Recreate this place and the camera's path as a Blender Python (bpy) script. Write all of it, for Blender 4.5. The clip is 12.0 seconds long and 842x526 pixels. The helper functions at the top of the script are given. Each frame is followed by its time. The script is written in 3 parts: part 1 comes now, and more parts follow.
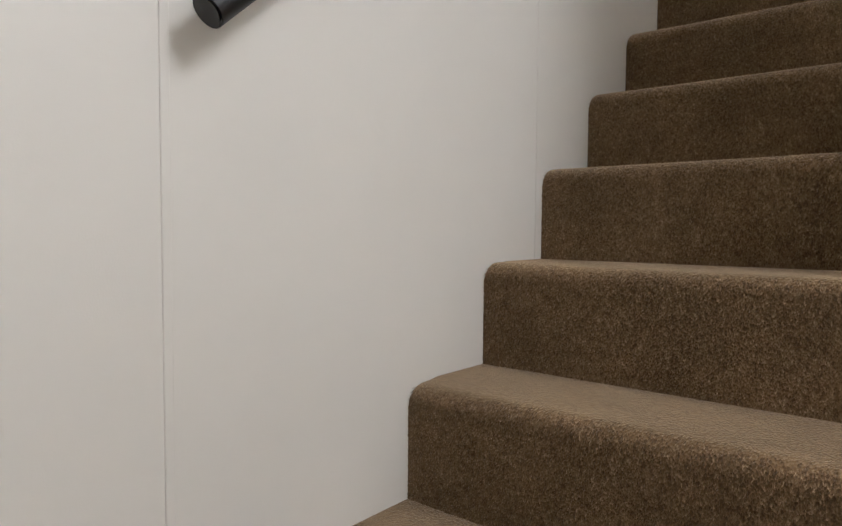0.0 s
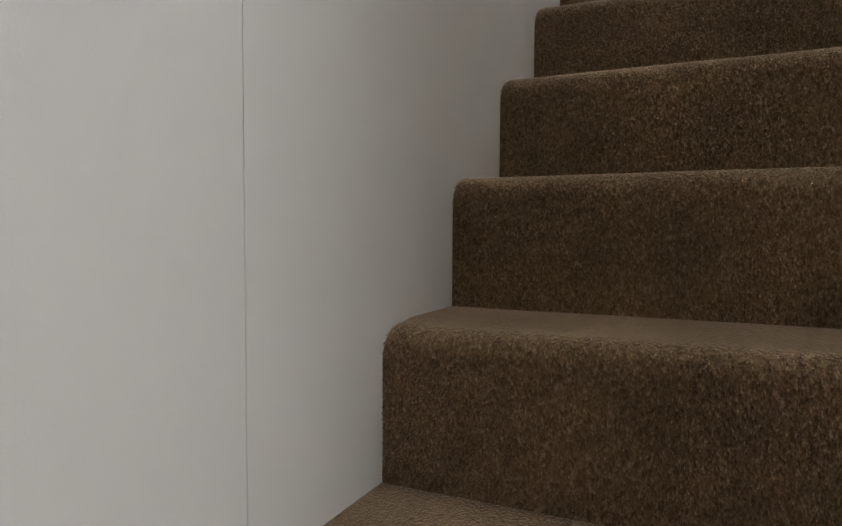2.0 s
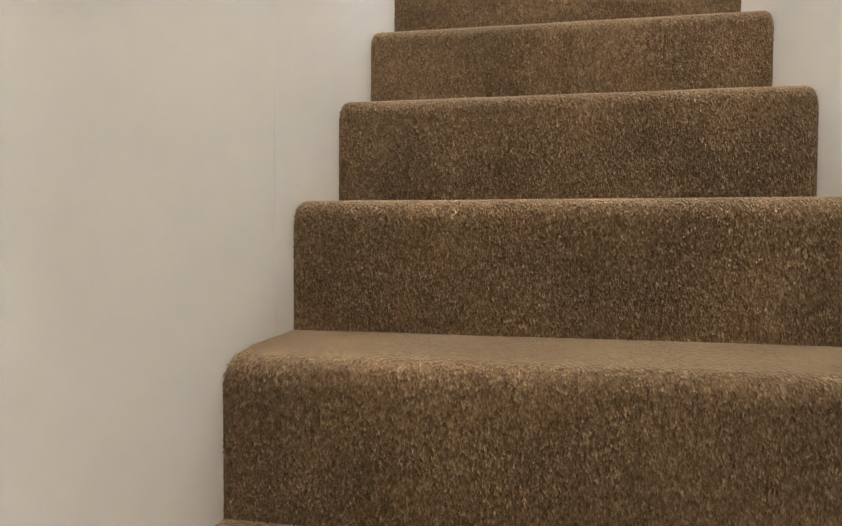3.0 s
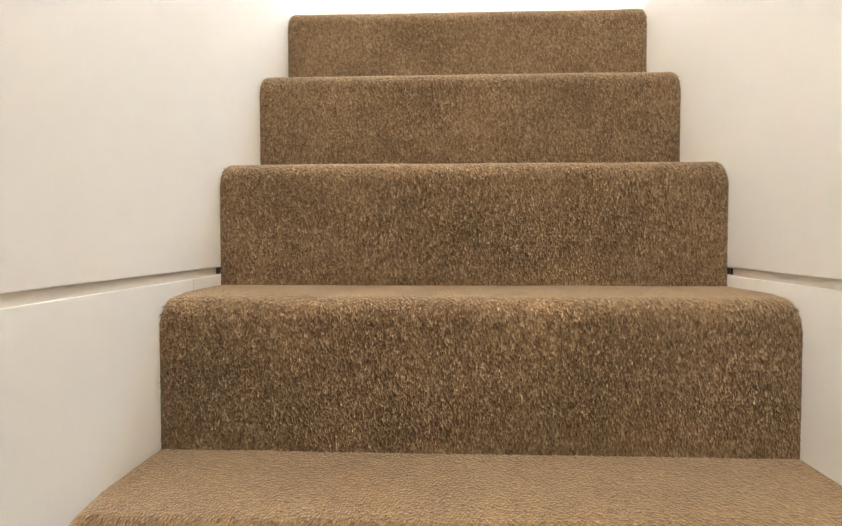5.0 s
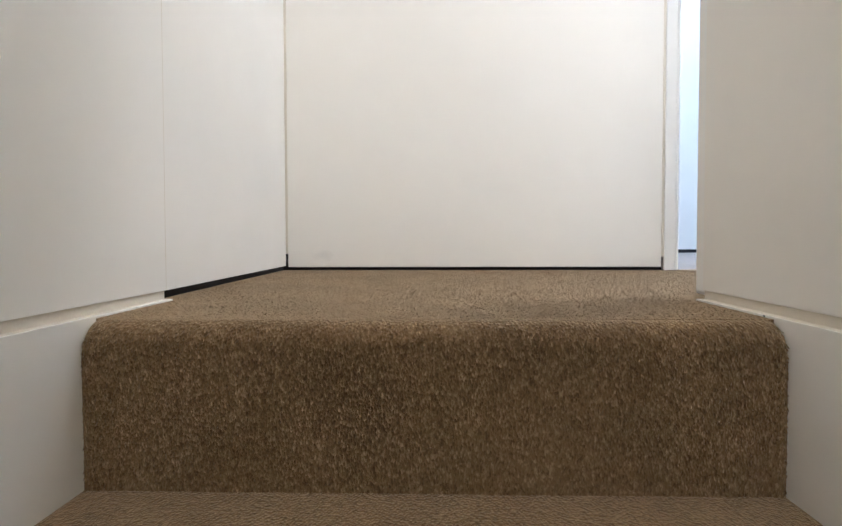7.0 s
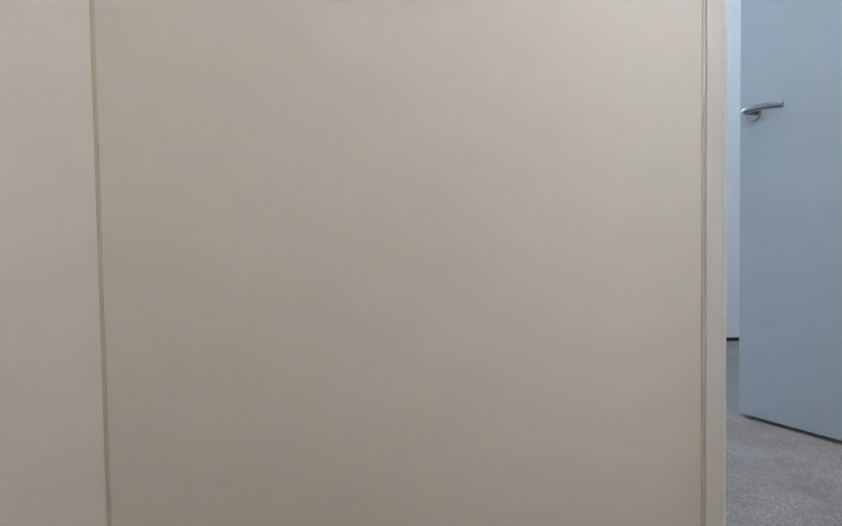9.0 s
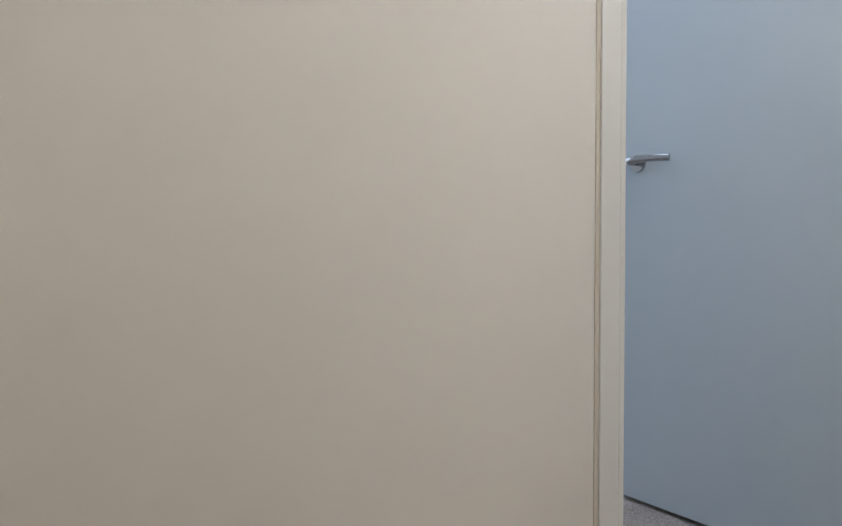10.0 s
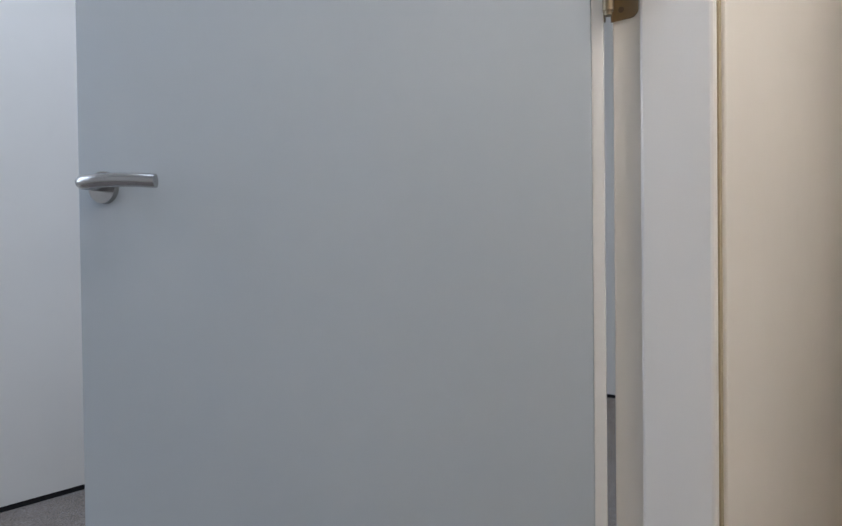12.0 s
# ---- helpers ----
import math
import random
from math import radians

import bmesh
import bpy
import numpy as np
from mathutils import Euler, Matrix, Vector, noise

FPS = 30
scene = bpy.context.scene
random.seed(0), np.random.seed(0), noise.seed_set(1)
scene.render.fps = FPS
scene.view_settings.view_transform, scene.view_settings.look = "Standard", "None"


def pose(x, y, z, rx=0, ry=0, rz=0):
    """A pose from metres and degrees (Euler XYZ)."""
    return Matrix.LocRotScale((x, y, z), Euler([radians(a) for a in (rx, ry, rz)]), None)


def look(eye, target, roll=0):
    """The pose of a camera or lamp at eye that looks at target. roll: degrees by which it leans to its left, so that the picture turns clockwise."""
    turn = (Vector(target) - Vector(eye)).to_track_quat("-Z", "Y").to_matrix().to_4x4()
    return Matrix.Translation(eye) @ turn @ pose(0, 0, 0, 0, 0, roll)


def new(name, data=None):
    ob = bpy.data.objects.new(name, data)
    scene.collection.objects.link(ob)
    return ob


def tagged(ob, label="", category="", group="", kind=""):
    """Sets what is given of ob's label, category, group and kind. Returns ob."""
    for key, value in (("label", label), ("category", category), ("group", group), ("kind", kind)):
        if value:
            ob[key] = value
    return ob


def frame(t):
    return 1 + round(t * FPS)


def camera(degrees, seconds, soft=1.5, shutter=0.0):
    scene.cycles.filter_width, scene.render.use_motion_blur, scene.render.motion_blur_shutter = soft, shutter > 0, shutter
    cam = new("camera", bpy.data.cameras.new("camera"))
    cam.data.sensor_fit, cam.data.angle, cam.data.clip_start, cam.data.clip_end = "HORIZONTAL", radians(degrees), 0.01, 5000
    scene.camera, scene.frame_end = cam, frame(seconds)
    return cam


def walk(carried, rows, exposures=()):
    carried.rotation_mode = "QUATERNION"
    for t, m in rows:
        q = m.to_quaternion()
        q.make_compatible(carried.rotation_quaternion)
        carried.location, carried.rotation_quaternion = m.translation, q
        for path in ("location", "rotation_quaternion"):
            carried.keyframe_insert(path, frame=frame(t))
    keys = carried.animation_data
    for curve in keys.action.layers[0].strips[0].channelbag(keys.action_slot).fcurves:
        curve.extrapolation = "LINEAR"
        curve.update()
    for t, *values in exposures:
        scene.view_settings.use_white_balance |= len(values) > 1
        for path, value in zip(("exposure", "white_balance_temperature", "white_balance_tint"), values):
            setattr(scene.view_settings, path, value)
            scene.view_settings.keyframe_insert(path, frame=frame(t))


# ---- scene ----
cam = camera(66.1, 12.0)
PATH = [
    (0, (0.712, -3.531, 1.066), (-0.561, -1.992, 0.959), 0.39),
    (0.5, (0.547, -3.442, 1.163), (-0.719, -1.897, 1.044), 0.42),
    (1, (0.449, -3.257, 1.215), (-0.803, -1.702, 1.098), 0.54),
    (1.5, (0.393, -2.992, 1.329), (-0.725, -1.336, 1.233), 0.80),
    (2, (0.386, -2.730, 1.518), (-0.469, -0.925, 1.417), 0.22),
    (2.5, (0.401, -2.488, 1.729), (-0.082, -0.548, 1.673), 0.38),
    (3, (0.380, -2.292, 1.940), (0.004, -0.329, 1.867), 0.20),
    (3.5, (0.395, -2.129, 2.110), (0.126, -0.148, 2.043), 0.46),
    (3.7, (0.409, -2.041, 2.181), (0.185, -0.055, 2.113), 0.59),
    (5.3, (0.363, -1.389, 2.797), (0.268, 0.607, 2.719), 0.01),
    (5.5, (0.347, -1.319, 2.869), (0.255, 0.678, 2.800), 0.30),
    (6, (0.402, -1.117, 2.950), (0.355, 0.882, 2.883), 0.31),
    (6.5, (0.384, -0.896, 3.162), (0.347, 1.102, 3.080), 0.27),
    (7, (0.422, -0.742, 3.297), (0.360, 1.255, 3.221), -0.12),
    (7.5, (0.445, -0.555, 3.457), (0.402, 1.443, 3.382), -0.21),
    (7.7, (0.425, -0.474, 3.494), (0.391, 1.524, 3.435), -0.35),
    (8.1, (0.428, -0.330, 3.620), (0.425, 1.667, 3.545), -0.4),
    (8.6, (0.450, -0.140, 3.780), (0.520, 1.857, 3.702), -0.5),
    (9.5, (0.517, 0.180, 3.855), (0.741, 2.166, 3.785), -0.80),
    (10, (0.607, 0.355, 3.955), (1.080, 2.298, 3.917), 0.07),
    (10.5, (0.682, 0.530, 4.019), (1.480, 2.364, 3.972), 0.13),
    (11, (0.841, 0.657, 4.094), (2.003, 2.284, 4.035), 0.59),
    (11.2, (0.962, 0.726, 4.072), (2.306, 2.207, 4.030), 0.60),
    (11.5, (1.043, 0.820, 4.081), (2.555, 2.128, 4.029), -0.01),
    (12, (1.189, 1.023, 4.101), (2.750, 2.273, 4.073), -0.68),
]
EXPOSURES = [
    (0, 2.1, 5000, 10), (1, 1.8, 4850, 9), (1.5, 1.55, 4850, 9), (2, 1.82, 4900, 9), (2.5, 2.75, 5000, 10), (3, 3.2, 5200, 10), (3.7, 3.35, 5250, 10), (5.5, 3.0, 5400, 10),
    (6, 2.5, 5400, 10), (6.5, 1.95, 5350, 10), (7, 1.4, 5250, 10), (7.5, 0.98, 5300, 10), (9.5, 0.15, 5650, 10), (10.5, 0.05, 5800, 11), (11.2, 0.0, 5950, 13), (12, 0.0, 6150, 14)]
walk(cam, [(t, look(eye, target, roll)) for t, eye, target, roll in PATH], EXPOSURES)

# ---- light ----
world = bpy.data.worlds.new("sky")
scene.world = world
world.use_nodes = True
wn = world.node_tree.nodes
sky = wn.new("ShaderNodeTexSky")
sky.sky_type, sky.sun_disc = "NISHITA", False
sky.sun_elevation, sky.sun_rotation = radians(35), radians(200)
wn["Background"].inputs["Strength"].default_value = 0.1
world.node_tree.links.new(sky.outputs["Color"], wn["Background"].inputs["Color"])


def area(name, m, size, size_y, power, colour):
    data = bpy.data.lights.new(name, "AREA")
    data.shape, data.size, data.size_y, data.energy, data.color = "RECTANGLE", size, size_y, power, colour
    ob = new(name, data)
    ob.matrix_world = m
    return ob


def bulb(name, place, radius, power, colour):
    data = bpy.data.lights.new(name, "POINT")
    data.shadow_soft_size, data.energy, data.color = radius, power, colour
    ob = new(name, data)
    ob.location = place
    return ob


WARM = (1.0, 0.87, 0.70)
DAY = (0.72, 0.84, 1.0)
SKY = (1.75, 2.20)                 # the middle of the bedroom's unseen roof light, placed to brighten the far wall
HALL_LAMP = (1.80, -3.00, 2.40)
STAIR_FILL = (0.41, -1.75, 5.42)
PASSAGE_LAMP = (1.75, 0.66, 5.42)
bulb("hall_bulb", HALL_LAMP, 0.26, 12, WARM)
# added fill over the flight, no known lamp; placed to light the upper risers
bulb("stair_fill", STAIR_FILL, 0.20, 19, WARM)
bulb("passage_bulb", PASSAGE_LAMP, 0.16, 26, (1.0, 0.945, 0.87))
# sky through the bedroom's window and roof light
area("bedroom_daylight", look((0.61, 3.585, 4.90), (0.9, 1.5, 4.3)), 0.85, 1.2, 14, DAY)
area("skylight_daylight", look((*SKY, 6.34), (SKY[0] + 0.001, SKY[1], 3.2)), 0.98, 0.98, 40, DAY)


BACK_FACE = 1.225                  # the landing's far wall


# ---- materials ----
class Nodes:
    def __init__(self, name):
        self.mat = bpy.data.materials.new(name)
        self.mat.use_nodes = True
        self.n, self.l = self.mat.node_tree.nodes, self.mat.node_tree.links
        self.bsdf = self.n["Principled BSDF"]
        self.co = self.n.new("ShaderNodeTexCoord").outputs["Object"]

    def link(self, a, b):
        self.l.new(a, b)

    def noise(self, scale, detail=2.0, rough=0.5, co=None):
        t = self.n.new("ShaderNodeTexNoise")
        t.inputs["Scale"].default_value, t.inputs["Detail"].default_value, t.inputs["Roughness"].default_value = scale, detail, rough
        self.link(co or self.co, t.inputs["Vector"])
        return t.outputs["Fac"]

    def cells(self, scale, what="Distance", co=None):
        t = self.n.new("ShaderNodeTexVoronoi")
        t.inputs["Scale"].default_value = scale
        self.link(co or self.co, t.inputs["Vector"])
        return t.outputs[what]

    def stretch(self, x, y, z):
        t = self.n.new("ShaderNodeMapping")
        t.inputs["Scale"].default_value = (x, y, z)
        self.link(self.co, t.inputs["Vector"])
        return t.outputs["Vector"]

    def ramp(self, fac, *stops):
        t = self.n.new("ShaderNodeValToRGB")
        e = t.color_ramp.elements
        while len(e) < len(stops):
            e.new(0.5)
        for i, (at, c) in enumerate(stops):
            e[i].position, e[i].color = at, (*c, 1)
        self.link(fac, t.inputs["Fac"])
        return t.outputs["Color"]

    def mix(self, fac, a, b, mode="MIX"):
        t = self.n.new("ShaderNodeMix")
        t.data_type, t.blend_type = "RGBA", mode
        for socket, v in ((t.inputs["Factor"], fac), (t.inputs["A"], a), (t.inputs["B"], b)):
            if isinstance(v, bpy.types.NodeSocket):
                self.link(v, socket)
            else:
                socket.default_value = v if isinstance(v, (int, float)) else (*v, 1)
        return t.outputs["Result"]

    def add(self, a, b, how="ADD"):
        t = self.n.new("ShaderNodeMath")
        t.operation = how
        for socket, v in zip(t.inputs, (a, b)):
            if isinstance(v, bpy.types.NodeSocket):
                self.link(v, socket)
            else:
                socket.default_value = v
        return t.outputs[0]

    def bump(self, height, distance, strength=1.0):
        t = self.n.new("ShaderNodeBump")
        t.inputs["Distance"].default_value, t.inputs["Strength"].default_value = distance, strength
        self.link(height, t.inputs["Height"])
        self.link(t.outputs["Normal"], self.bsdf.inputs["Normal"])

    def set(self, **values):
        for key, v in values.items():
            socket = self.bsdf.inputs[key.replace("_", " ")]
            if isinstance(v, bpy.types.NodeSocket):
                self.link(v, socket)
            else:
                socket.default_value = v if isinstance(v, (int, float)) else (*v, 1)
        return self


def paint(name, colour, rough=0.5, spread=0.03, grain=0.00025):
    """Smooth factory-finished board or gloss paint, faintly mottled and scuffed."""
    m = Nodes(name)
    lo = tuple(c * (1 - spread) for c in colour)
    hi = tuple(min(1, c * (1 + spread)) for c in colour)
    big = m.ramp(m.noise(1.7, 4), (0.3, lo), (0.7, hi))
    scuff = m.ramp(m.noise(6.0, 6, 0.7), (0.62, (0, 0, 0)), (0.80, (0.35, 0.35, 0.35)))
    m.set(Base_Color=m.mix(scuff, big, tuple(c * 0.90 for c in colour)))
    m.set(Roughness=m.add(m.add(m.noise(14, 3), 0.16, "MULTIPLY"), rough - 0.08))
    m.bump(m.add(m.noise(420, 2), m.noise(9, 3)), grain, 0.5)
    return m.mat


def carpet_material(name, dark, mid, light):
    """Heather twist-pile carpet: flecks of three yarns, trodden lighter in patches."""
    m = Nodes(name)
    geo = m.n.new("ShaderNodeNewGeometry")
    along = m.n.new("ShaderNodeMapping")
    along.inputs["Scale"].default_value = (1.0, 0.5, 0.55)
    m.link(geo.outputs["Position"], along.inputs["Vector"])
    place, flat = along.outputs["Vector"], geo.outputs["Position"]
    cell = m.cells(420, "Color", place)
    fleck = m.n.new("ShaderNodeSeparateColor")
    m.link(cell, fleck.inputs["Color"])
    mixed = m.add(m.add(fleck.outputs["Red"], 0.40, "MULTIPLY"), m.add(geo.outputs["Random Per Island"], 0.25, "MULTIPLY"))
    yarn = m.ramp(m.add(mixed, m.add(m.noise(170, 3, 0.65, place), 0.62, "MULTIPLY")),
                  (0.38, dark), (0.58, mid), (0.70, mid), (0.92, light))
    trod = m.ramp(m.noise(6.5, 5, 0.62, flat), (0.33, (0.82, 0.82, 0.81)), (0.68, (1.22, 1.23, 1.24)))
    m.set(Base_Color=m.mix(1.0, yarn, trod, "MULTIPLY"), Roughness=0.95, Specular_IOR_Level=0.1,
          Sheen_Weight=0.50, Sheen_Roughness=0.45, Sheen_Tint=(0.95, 0.78, 0.56))
    depth = m.add(m.cells(420, "Distance", place), m.add(m.noise(190, 4, 0.6, place), 0.45, "MULTIPLY"))
    m.bump(depth, 0.0030, 0.8)
    return m.mat


def metal(name, colour, rough, brushed=0.0):
    m = Nodes(name)
    m.set(Base_Color=colour, Metallic=1.0)
    m.set(Roughness=m.add(m.add(m.noise(25, 2), 0.06, "MULTIPLY"), rough - 0.03))
    if brushed:
        m.bump(m.noise(90, 3, 0.6, m.stretch(1, 1, 12)), brushed, 0.4)
    return m.mat


def plain(name, colour, rough=0.6):
    m = Nodes(name)
    m.set(Base_Color=m.ramp(m.noise(25, 4), (0.3, tuple(c * 0.85 for c in colour)), (0.7, tuple(c * 1.15 for c in colour))), Roughness=rough)
    m.bump(m.noise(180, 3), 0.0004, 0.5)
    return m.mat


BOARD = paint("white_wall_board", (0.80, 0.768, 0.710), 0.52)


def smudged(name, colour, place, size, rough=0.52):
    """The same board with one grey shoe smudge on it."""
    m = Nodes(name)
    at = m.n.new("ShaderNodeMapping")
    at.inputs["Location"].default_value = [-p / q for p, q in zip(place, size)]
    at.inputs["Scale"].default_value = [1 / q for q in size]
    m.link(m.co, at.inputs["Vector"])
    far = m.n.new("ShaderNodeVectorMath")
    far.operation = "LENGTH"
    m.link(at.outputs["Vector"], far.inputs[0])
    edge = m.add(far.outputs["Value"], m.add(m.noise(30, 4, 0.7), 1.1, "MULTIPLY"))
    mask = m.ramp(edge, (0.55, (0.22, 0.22, 0.22)), (1.35, (0, 0, 0)))
    lo, hi = (tuple(c * k for c in colour) for k in (0.97, 1.03))
    m.set(Base_Color=m.mix(mask, m.ramp(m.noise(1.7, 4), (0.3, lo), (0.7, hi)), (0.42, 0.40, 0.37)), Roughness=rough)
    m.bump(m.add(m.noise(420, 2), m.noise(9, 3)), 0.00025, 0.5)
    return m.mat


SMUDGED = smudged("white_wall_board_smudged", (0.80, 0.768, 0.710), (0.06, BACK_FACE, 3.245), (0.075, 0.5, 0.042))
TRIM = paint("white_trim_paint", (0.80, 0.785, 0.75), 0.35)
MID_JOINT = paint("tan_joint_strip", (0.66, 0.60, 0.50), 0.6, 0.05)
DARK_JOINT = paint("ochre_board_edge", (0.42, 0.35, 0.23), 0.6, 0.05)
GAP = plain("black_gap", (0.012, 0.011, 0.011), 0.8)
CEILING = paint("ceiling_paint", (0.82, 0.81, 0.79), 0.8)
CARPET = carpet_material("brown_carpet", (0.096, 0.058, 0.027), (0.180, 0.114, 0.054), (0.315, 0.218, 0.117))
GREY_CARPET = carpet_material("mauve_grey_carpet", (0.075, 0.062, 0.061), (0.175, 0.154, 0.151), (0.34, 0.315, 0.312))
LEAF = paint("grey_door_paint", (0.490, 0.538, 0.572), 0.45, 0.02)
STEEL = metal("brushed_steel", (0.46, 0.45, 0.44), 0.26)
BRASS = metal("tarnished_brass", (0.29, 0.23, 0.15), 0.40)
SCREW = metal("dark_screw_steel", (0.16, 0.13, 0.10), 0.5)
BRONZE = metal("bronze_bracket", (0.36, 0.29, 0.20), 0.45)
BLACK = paint("black_handrail_paint", (0.008, 0.0075, 0.008), 0.48, 0.1)
SUBFLOOR = plain("timber_subfloor", (0.25, 0.18, 0.11), 0.8)
GLASS = Nodes("window_glass").set(Base_Color=(0.98, 0.99, 1.0), Roughness=0.02, Transmission_Weight=1.0, IOR=1.45).mat
OPAL = Nodes("opal_shade").set(Base_Color=(0.85, 0.82, 0.76), Roughness=0.4, Transmission_Weight=0.0, Emission_Color=(1.0, 0.82, 0.6), Emission_Strength=2.5).mat


# ---- mesh helpers ----
def part(name, bm, material, parent=None, label=""):
    mesh = bpy.data.meshes.new(name)
    bmesh.ops.recalc_face_normals(bm, faces=bm.faces)
    bm.to_mesh(mesh)
    bm.free()
    mesh.materials.append(material)
    ob = new(name, mesh)
    ob.parent = parent
    if label:
        ob["label"] = label
    return ob


def empty(name, place=(0, 0, 0)):
    ob = new(name)
    ob.location = place
    return ob


def box_into(bm, lo, hi, bevel=0.0):
    size = [b - a for a, b in zip(lo, hi)]
    mid = [(a + b) / 2 for a, b in zip(lo, hi)]
    made = bmesh.ops.create_cube(bm, size=1, matrix=Matrix.LocRotScale(mid, None, size))
    if bevel:
        edges = list({e for v in made["verts"] for e in v.link_edges})
        bmesh.ops.bevel(bm, geom=edges, offset=bevel, segments=2, affect="EDGES", profile=0.5)
    return bm


def box(lo, hi, bevel=0.0):
    return box_into(bmesh.new(), lo, hi, bevel)


def cylinder_into(bm, a, b, r1, r2=None, segments=24):
    a, b = Vector(a), Vector(b)
    turn = (b - a).to_track_quat("Z", "Y").to_matrix().to_4x4()
    bmesh.ops.create_cone(bm, cap_ends=True, segments=segments, radius1=r1, radius2=r1 if r2 is None else r2, depth=(b - a).length,
                          matrix=Matrix.Translation((a + b) / 2) @ turn)
    return bm


def sweep(points, radius, segments=20, ends=0.0):
    """A round bar along a smooth line, its ends eased by the given length."""
    bm = bmesh.new()
    pts = [Vector(p) for p in points]
    rings = []
    for i, p in enumerate(pts):
        ahead = (pts[min(i + 1, len(pts) - 1)] - pts[max(i - 1, 0)]).normalized()
        q = ahead.to_track_quat("Z", "Y")
        r = radius
        if ends and i in (0, len(pts) - 1):
            r = radius - ends
        rings.append([bm.verts.new(p + q @ Vector((r * math.cos(a), r * math.sin(a), 0)))
                      for a in (2 * math.pi * k / segments for k in range(segments))])
    # rings start at their own angle: match each ring to the one before
    for i in range(1, len(rings)):
        best = min(range(segments), key=lambda s: (rings[i][s].co - rings[i - 1][0].co).length)
        rings[i] = rings[i][best:] + rings[i][:best]
        for k in range(segments):
            bm.faces.new((rings[i - 1][k], rings[i - 1][(k + 1) % segments], rings[i][(k + 1) % segments], rings[i][k]))
    bm.faces.new(rings[0][::-1])
    bm.faces.new(rings[-1])
    return bm


def smooth(ob, degrees=40):
    for p in ob.data.polygons:
        p.use_smooth = True
    ob.data.set_sharp_from_angle(angle=radians(degrees))
    return ob


# ---- plan ----
RISE, GO, WIDE = 0.20, 0.2251, 0.816
TOP = 16 * RISE                    # the landing's floor
FIRST = -15                        # the lowest riser
FOOT = FIRST * GO                  # its face
OPEN = -2.51                       # below this the flight is open to the hall; unseen edge, set to bound hall light
BACK = BACK_FACE
END = 0.349                        # where the stair's right wall stops
JAMB_L, JAMB_R, FRAME_L, FRAME_R = 1.135, 1.993, 1.090, 2.010
REBATE, DEEP = 2.007, 1.355        # the right jamb's rebate and its bedroom edge
STRIP = 0.264                      # the joint at the stair head
FAR = 3.621                        # the bedroom's far wall
EAST = 5.02                        # the bedroom's side wall behind the door
CEIL = TOP + 2.40
HIGH = TOP + 3.10                  # the bedroom's ceiling
LOW_CEIL = 2.60
T = 0.003                          # depth of the slots between the wall boards
BACKSET = 0.010                    # how far the upper boards stand back
BAND1, BAND0 = TOP - 0.570, TOP + 0.016
SLOT = 0.013
MODULE = 0.8584
JOINTS = [0.296 - MODULE * k for k in range(7)]


# ---- setting ----
def slab(name, lo, hi, material, label):
    return tagged(part(name, box(lo, hi), material), label, name.split("_")[0], kind="structure")


slab("floor_hall", (0, -5.4, -0.15), (2.8, FOOT + 0.02, 0.0), CARPET, "brown heather twist carpet on the lower hall floor")
slab("floor_hall_2", (WIDE, FOOT + 0.02, -0.15), (2.8, OPEN + 0.05, 0.0), CARPET, "brown heather twist carpet beside the open stair foot")
slab("ceiling_hall_2", (WIDE + 0.1, -3.3, LOW_CEIL), (2.9, OPEN + 0.1, LOW_CEIL + 0.12), CEILING, "plain white ceiling beside the open stair foot")
slab("wall_shaft_east", (WIDE, -3.3, LOW_CEIL), (WIDE + 0.1, OPEN, CEIL), BOARD, "plain white wall over the open stair foot")
floor_landing = slab("floor_landing", (-0.16, 0.034, TOP - 0.25), (4.3, BACK + 0.045, TOP), CARPET, "brown heather twist carpet on the upper landing")
floor_bedroom = slab("floor_bedroom", (-1.0, BACK + 0.055, TOP - 0.25), (EAST + 0.05, FAR + 0.1, TOP - 0.001), GREY_CARPET, "mauve-grey heather carpet on the bedroom floor")
slab("threshold_strip", (JAMB_L - 0.02, BACK + 0.045, TOP - 0.05), (JAMB_R + 0.02, BACK + 0.055, TOP - 0.006), GAP, "thin dark seam between two carpets in the doorway")
slab("ceiling_landing", (-0.2, -4.0, CEIL), (4.4, BACK, CEIL + 0.1), CEILING, "plain white ceiling over stairs and landing")
for n, (x0, y0, x1, y1) in enumerate(((-1.1, BACK + 0.086, SKY[0] - 0.5, FAR + 0.2), (SKY[0] + 0.5, BACK + 0.086, EAST + 0.1, FAR + 0.2),
                                     (SKY[0] - 0.5, BACK + 0.086, SKY[0] + 0.5, SKY[1] - 0.5), (SKY[0] - 0.5, SKY[1] + 0.5, SKY[0] + 0.5, FAR + 0.2))):
    slab(f"ceiling_bedroom_{n + 1}", (x0, y0, HIGH), (x1, y1, HIGH + 0.1), CEILING, "plain white bedroom ceiling round a roof light")
slab("ceiling_hall", (-0.2, -5.5, LOW_CEIL), (2.9, -3.3, LOW_CEIL + 0.12), CEILING, "plain white ceiling of the lower hall")
slab("wall_shaft_south", (-0.1, -3.4, LOW_CEIL + 0.12), (WIDE + 0.1, -3.3, CEIL), BOARD, "plain white wall above the lower hall's ceiling")
slab("wall_hall_south", (-0.2, -5.5, 0), (2.9, -5.4, LOW_CEIL), BOARD, "plain white end wall of the lower hall")
slab("wall_hall_east", (2.8, -5.4, 0), (2.9, OPEN + 0.1, LOW_CEIL), BOARD, "plain white side wall of the lower hall")
